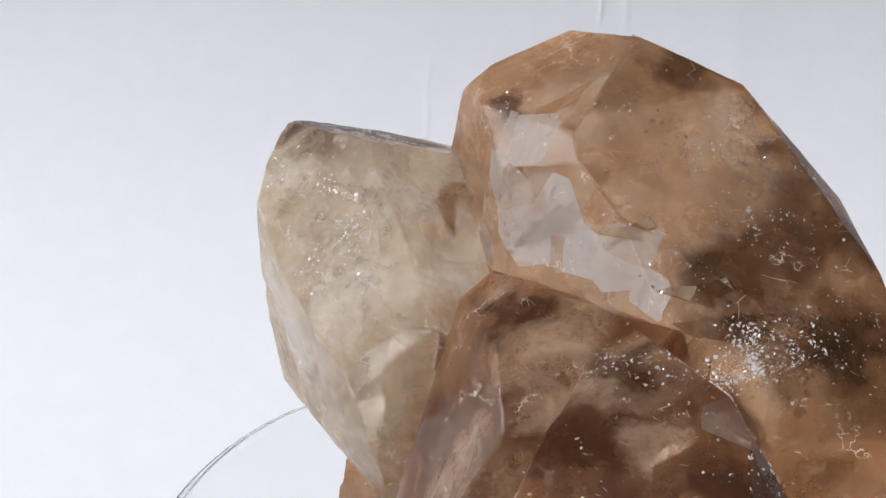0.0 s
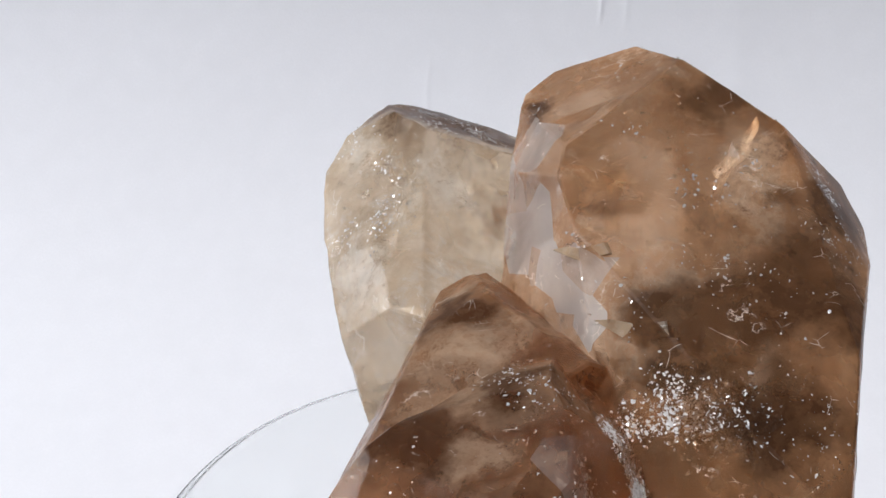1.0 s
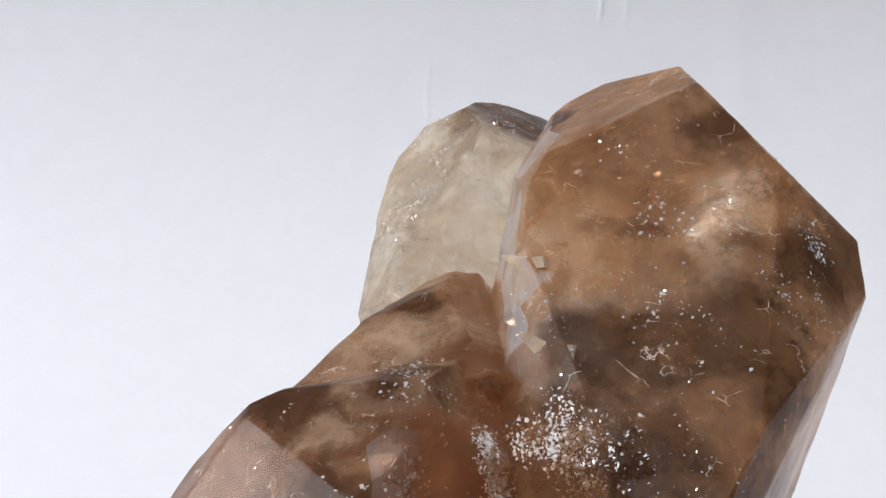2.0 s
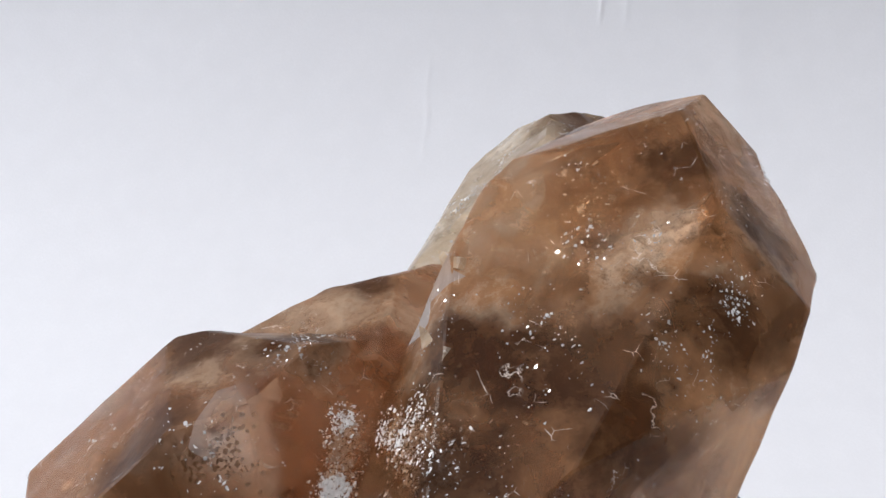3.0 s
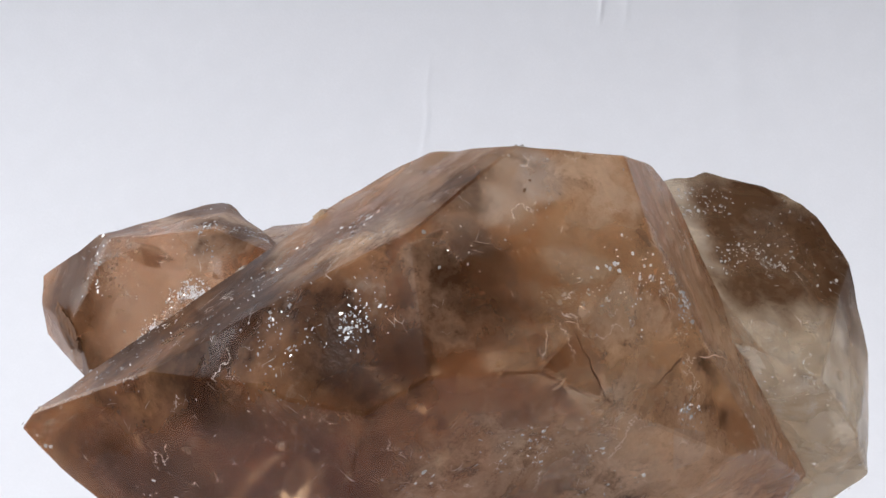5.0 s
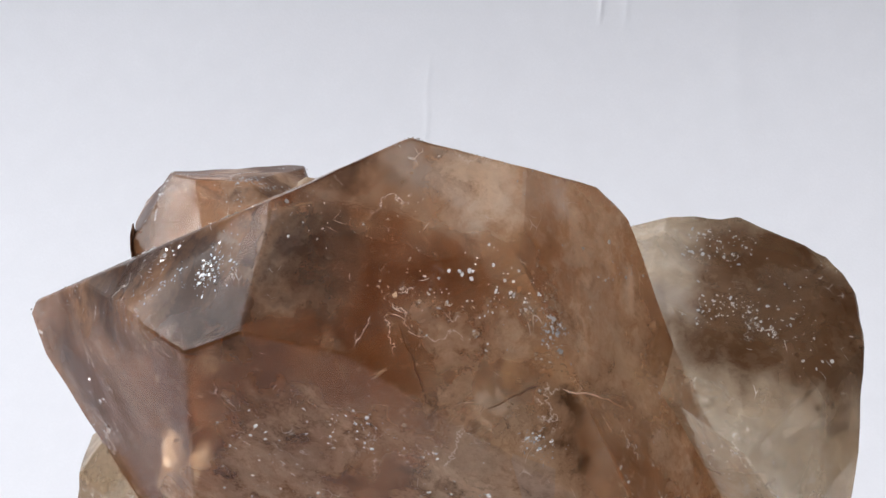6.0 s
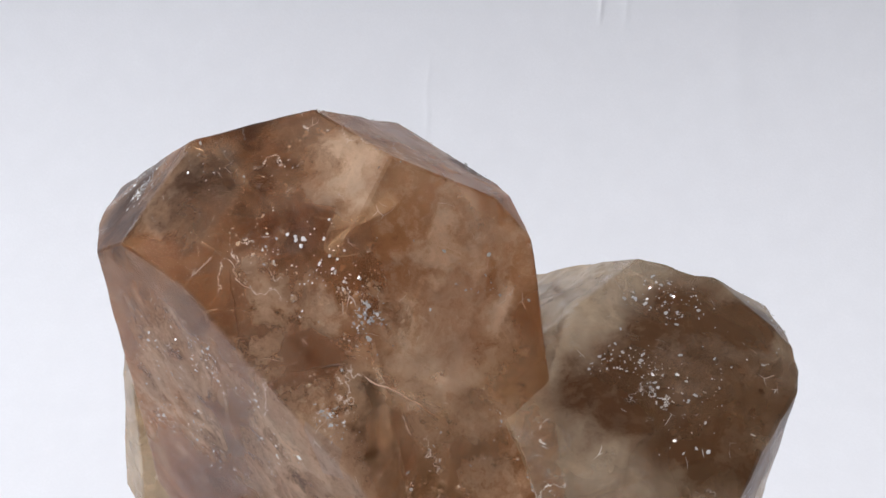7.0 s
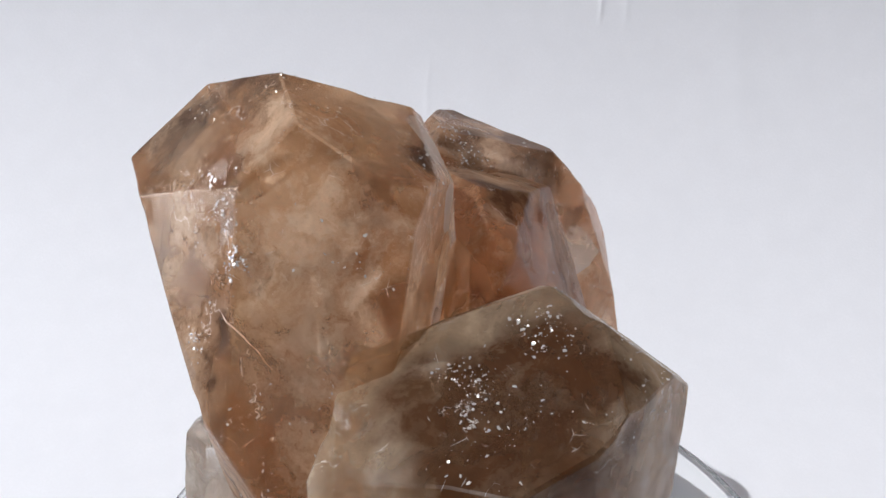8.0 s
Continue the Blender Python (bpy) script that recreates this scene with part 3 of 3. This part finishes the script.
part("joint_crystal", facetted((-0.005, 0.055, -0.25), [(az + 10, el, d * 0.085) for az, el, d in POINT], seed=55.0), PALE, cluster, "pale quartz between the points")

inclusions(main, C_MAIN, MAIN, 420, 5, (0.3, -0.5, 0.8), 0.006)
inclusions(blond, C_BLOND, BLOND, 120, 6, (0.2, 0.9, 0.3), 0.006)
inclusions(front, C_FRONT, FRONT, 150, 7, (-0.6, -0.4, 0.7), 0.006)
glitter(main, C_MAIN, MAIN, 3360, 15)
glitter(blond, C_BLOND, BLOND, 1260, 16)
glitter(front, C_FRONT, FRONT, 1540, 17)
glitter(middle, C_MIDDLE, MIDDLE, 210, 18)
fractures(main, C_MAIN, MAIN, 24, 71, 0.03, 0.09)
fractures(blond, C_BLOND, BLOND, 7, 72, 0.025, 0.06)
fractures(front, C_FRONT, FRONT, 9, 73, 0.025, 0.07)
fractures(middle, C_MIDDLE, MIDDLE, 3, 74, 0.02, 0.05)
# reflections off the facets, put in as strewn whitish flats
glint_flats(main, C_MAIN, MAIN, [(0.272, -0.14, 0.005), (0.245, -0.156, -0.016), (0.315, -0.138, -0.002)], 432, 81, 0.013)
glint_flats(front, C_FRONT, FRONT, [(0.205, -0.165, -0.03), (0.235, -0.215, -0.055)], 153, 82, 0.010)
glint_flats(blond, C_BLOND, BLOND, [(-0.155, 0.055, 0.01), (-0.142, 0.04, -0.04)], 378, 83, 0.026)
glint_flats(main, C_MAIN, MAIN, [(0.118, 0.227, 0.082), (0.091, 0.236, 0.069)], 81, 85, 0.014)
glint_flats(main, C_MAIN, MAIN, [(0.249, 0.165, 0.002), (0.174, 0.233, -0.007), (0.14, 0.25, 0.0)], 180, 86, 0.012)
glint_flats(front, C_FRONT, FRONT, [(0.14, -0.202, 0.022), (0.16, -0.225, 0.021)], 81, 87, 0.016)
glint_flats(blond, C_BLOND, BLOND, [(-0.185, 0.25, 0.02), (-0.15, 0.24, 0.03)], 63, 88, 0.016)
glint_flats(front, C_FRONT, FRONT, [(0.189, -0.182, -0.013), (0.216, -0.195, -0.038)], 630, 90, 0.006, 1.2, GLINT)
glint_flats(front, C_FRONT, FRONT, [(0.226, -0.202, -0.051)], 630, 91, 0.007, 1.2, GLINT)
glint_flats(front, C_FRONT, FRONT, [(0.198, -0.304, 0.0), (0.215, -0.27, -0.017)], 390, 92, 0.012, 1.2, GLINT)
glint_flats(main, C_MAIN, MAIN, [(0.22, -0.142, -0.002), (0.262, -0.151, -0.008), (0.302, -0.133, 0.006)], 900, 93, 0.012, 1.2, GLINT)
glint_flats(main, C_MAIN, MAIN, [(0.193, 0.181, 0.104), (0.17, 0.212, 0.075)], 110, 94, 0.012)
glint_flats(main, C_MAIN, MAIN, [(0.136, 0.25, 0.018), (0.124, 0.263, -0.004)], 200, 95, 0.008)
glint_flats(blond, C_BLOND, BLOND, [(-0.081, 0.211, 0.02), (-0.12, 0.241, 0.017)], 140, 96, 0.012)
glint_flats(blond, C_BLOND, BLOND, [(-0.12, 0.155, 0.047), (-0.151, 0.183, 0.043)], 90, 97, 0.012)
glint_flats(main, C_MAIN, MAIN, [(0.017, 0.097, 0.122), (0.054, 0.052, 0.129)], 120, 98, 0.008)
glint_flats(blond, C_BLOND, BLOND, [(-0.191, 0.036, -0.053), (-0.193, 0.072, -0.013)], 70, 99, 0.008)
glint_flats(main, C_MAIN, MAIN, [(0.109, 0.225, 0.094), (0.1, 0.238, 0.071)], 150, 100, 0.01)
glint_flats(main, C_MAIN, MAIN, [(0.322, 0.034, 0.071), (0.29, 0.07, 0.1)], 160, 101, 0.01)
glint_flats(main, C_MAIN, MAIN, [(0.22, 0.032, 0.121), (0.262, -0.023, 0.08)], 160, 102, 0.016)
glint_flats(front, C_FRONT, FRONT, [(0.108, -0.186, 0.005)], 120, 103, 0.02)
glint_flats(main, C_MAIN, MAIN, [(0.267, -0.024, 0.078), (0.237, -0.081, 0.05)], 80, 104, 0.03)
glint_flats(main, C_MAIN, MAIN, [(0.311, 0.071, 0.078), (0.313, 0.002, 0.075)], 70, 105, 0.02)
glint_flats(main, C_MAIN, MAIN, [(0.134, 0.037, 0.142), (0.199, -0.002, 0.105)], 120, 106, 0.012)
glint_flats(blond, C_BLOND, BLOND, [(-0.223, 0.132, 0.02), (-0.159, 0.072, 0.003), (-0.143, 0.02, -0.031)], 420, 110, 0.018, 1.1, GLINT)
glint_flats(main, C_MAIN, MAIN, [(0.193, -0.156, -0.027), (0.282, -0.151, -0.005), (0.318, -0.14, -0.001)], 800, 111, 0.008, 1.1, GLINT)
glint_flats(main, C_MAIN, MAIN, [(0.318, 0.052, 0.075), (0.281, 0.077, 0.109)], 150, 112, 0.013, 1.1, GLINT)
glint_flats(main, C_MAIN, MAIN, [(0.164, 0.204, 0.098), (0.081, 0.222, 0.084)], 160, 113, 0.016, 1.1, GLINT)
pit(front, C_FRONT, FRONT, (0.244, -0.31, -0.074), 0.030, 1.0)
pit(front, C_FRONT, FRONT, (0.251, -0.221, -0.087), 0.012, 5.0)
streak("needle", main, C_MAIN, MAIN, [(0.205, 0.191, 0.091), (0.192, 0.224, 0.026)], 0.0011, NEEDLE, "dark brown needle", 1)
streak("needle", main, C_MAIN, MAIN, [(0.118, 0.246, 0.039), (0.158, 0.238, 0.027)], 0.0010, NEEDLE, "dark brown needle", 2)
streak("crack", main, C_MAIN, MAIN, [(0.103, 0.254, 0.034), (0.065, 0.259, 0.012), (0.03, 0.264, -0.013)], 0.0005, SEAM, "pale healed crack", 3)
streak("crack", main, C_MAIN, MAIN, [(0.251, 0.029, 0.113), (0.317, 0.021, 0.074)], 0.0005, SEAM, "pale healed crack", 4)
step(main, C_MAIN, MAIN, (0.126, -0.08, 0.068), (1.0, 0.0, 0.1), 0.026, 0.0008, PALE)
step(main, C_MAIN, MAIN, (0.184, -0.115, 0.03), (1.0, -0.2, 0.1), 0.034, 0.0008, PALE)


# ---- the glass bowl ----
def turned(profile, steps=192):
    bm = bmesh.new()
    rings = []
    for r, z in profile:
        rings.append([bm.verts.new((r * math.cos(2 * math.pi * k / steps), r * math.sin(2 * math.pi * k / steps), z)) for k in range(steps)])
    for a, b in zip(rings, rings[1:]):
        for k in range(steps):
            bm.faces.new((a[k], a[(k + 1) % steps], b[(k + 1) % steps], b[k]))
    bm.faces.new(rings[0][::-1])
    bm.faces.new(rings[-1])
    bmesh.ops.recalc_face_normals(bm, faces=bm.faces[:])
    for f in bm.faces:
        f.smooth = len(f.verts) == 4
    return bm


RIM_R, RIM_Z = 0.37 * S, AXIS.z - 0.415 * S
def bowl():
    h = RIM_Z - TABLE_Z - 0.004
    outer = [(0.045, 0.0), (0.055, 0.002), (0.068, 0.02), (0.080, 0.045), (0.0885, h - 0.02), (RIM_R - 0.0004, h - 0.004), (RIM_R + 0.0002, h - 0.0015), (RIM_R + 0.0003, h)]
    lip = [(RIM_R - 0.0013 + 0.0016 * math.cos(math.pi * k / 8), h + 0.0014 * math.sin(math.pi * k / 8)) for k in range(1, 8)]
    inner = [(RIM_R - 0.0029, h), (RIM_R - 0.0028, h - 0.0015), (RIM_R - 0.0024, h - 0.004), (0.0864, h - 0.02), (0.0776, 0.046), (0.066, 0.022), (0.052, 0.007), (0.02, 0.006)]
    ob = part("glass_bowl", turned(outer + lip + inner), GLASS)
    ob.location = (0, 0, TABLE_Z + 0.004)
    return tagged(ob, "clear round glass bowl with a rounded rim holding the crystals", "bowl")


bowl()


# ---- movement ----
TURN = [(0.0, 0.0), (0.5, -12.15), (1.0, -23.68), (1.2, -27.99), (1.75, -38.98), (2.3, -50.3), (2.5, -54.88), (3.0, -67.44), (3.5, -80.99), (4.0, -94.79), (4.5, -108.06), (4.7, -113.04), (5.25, -125.8), (5.8, -139.02), (6.0, -144.41), (6.5, -159.13), (7.0, -174.66), (7.5, -190.06), (8.0, -205.28)]


def motions():
    walk(cluster, [(t, pose(*AXIS, 0, 0, a)) for t, a in TURN])


motions()
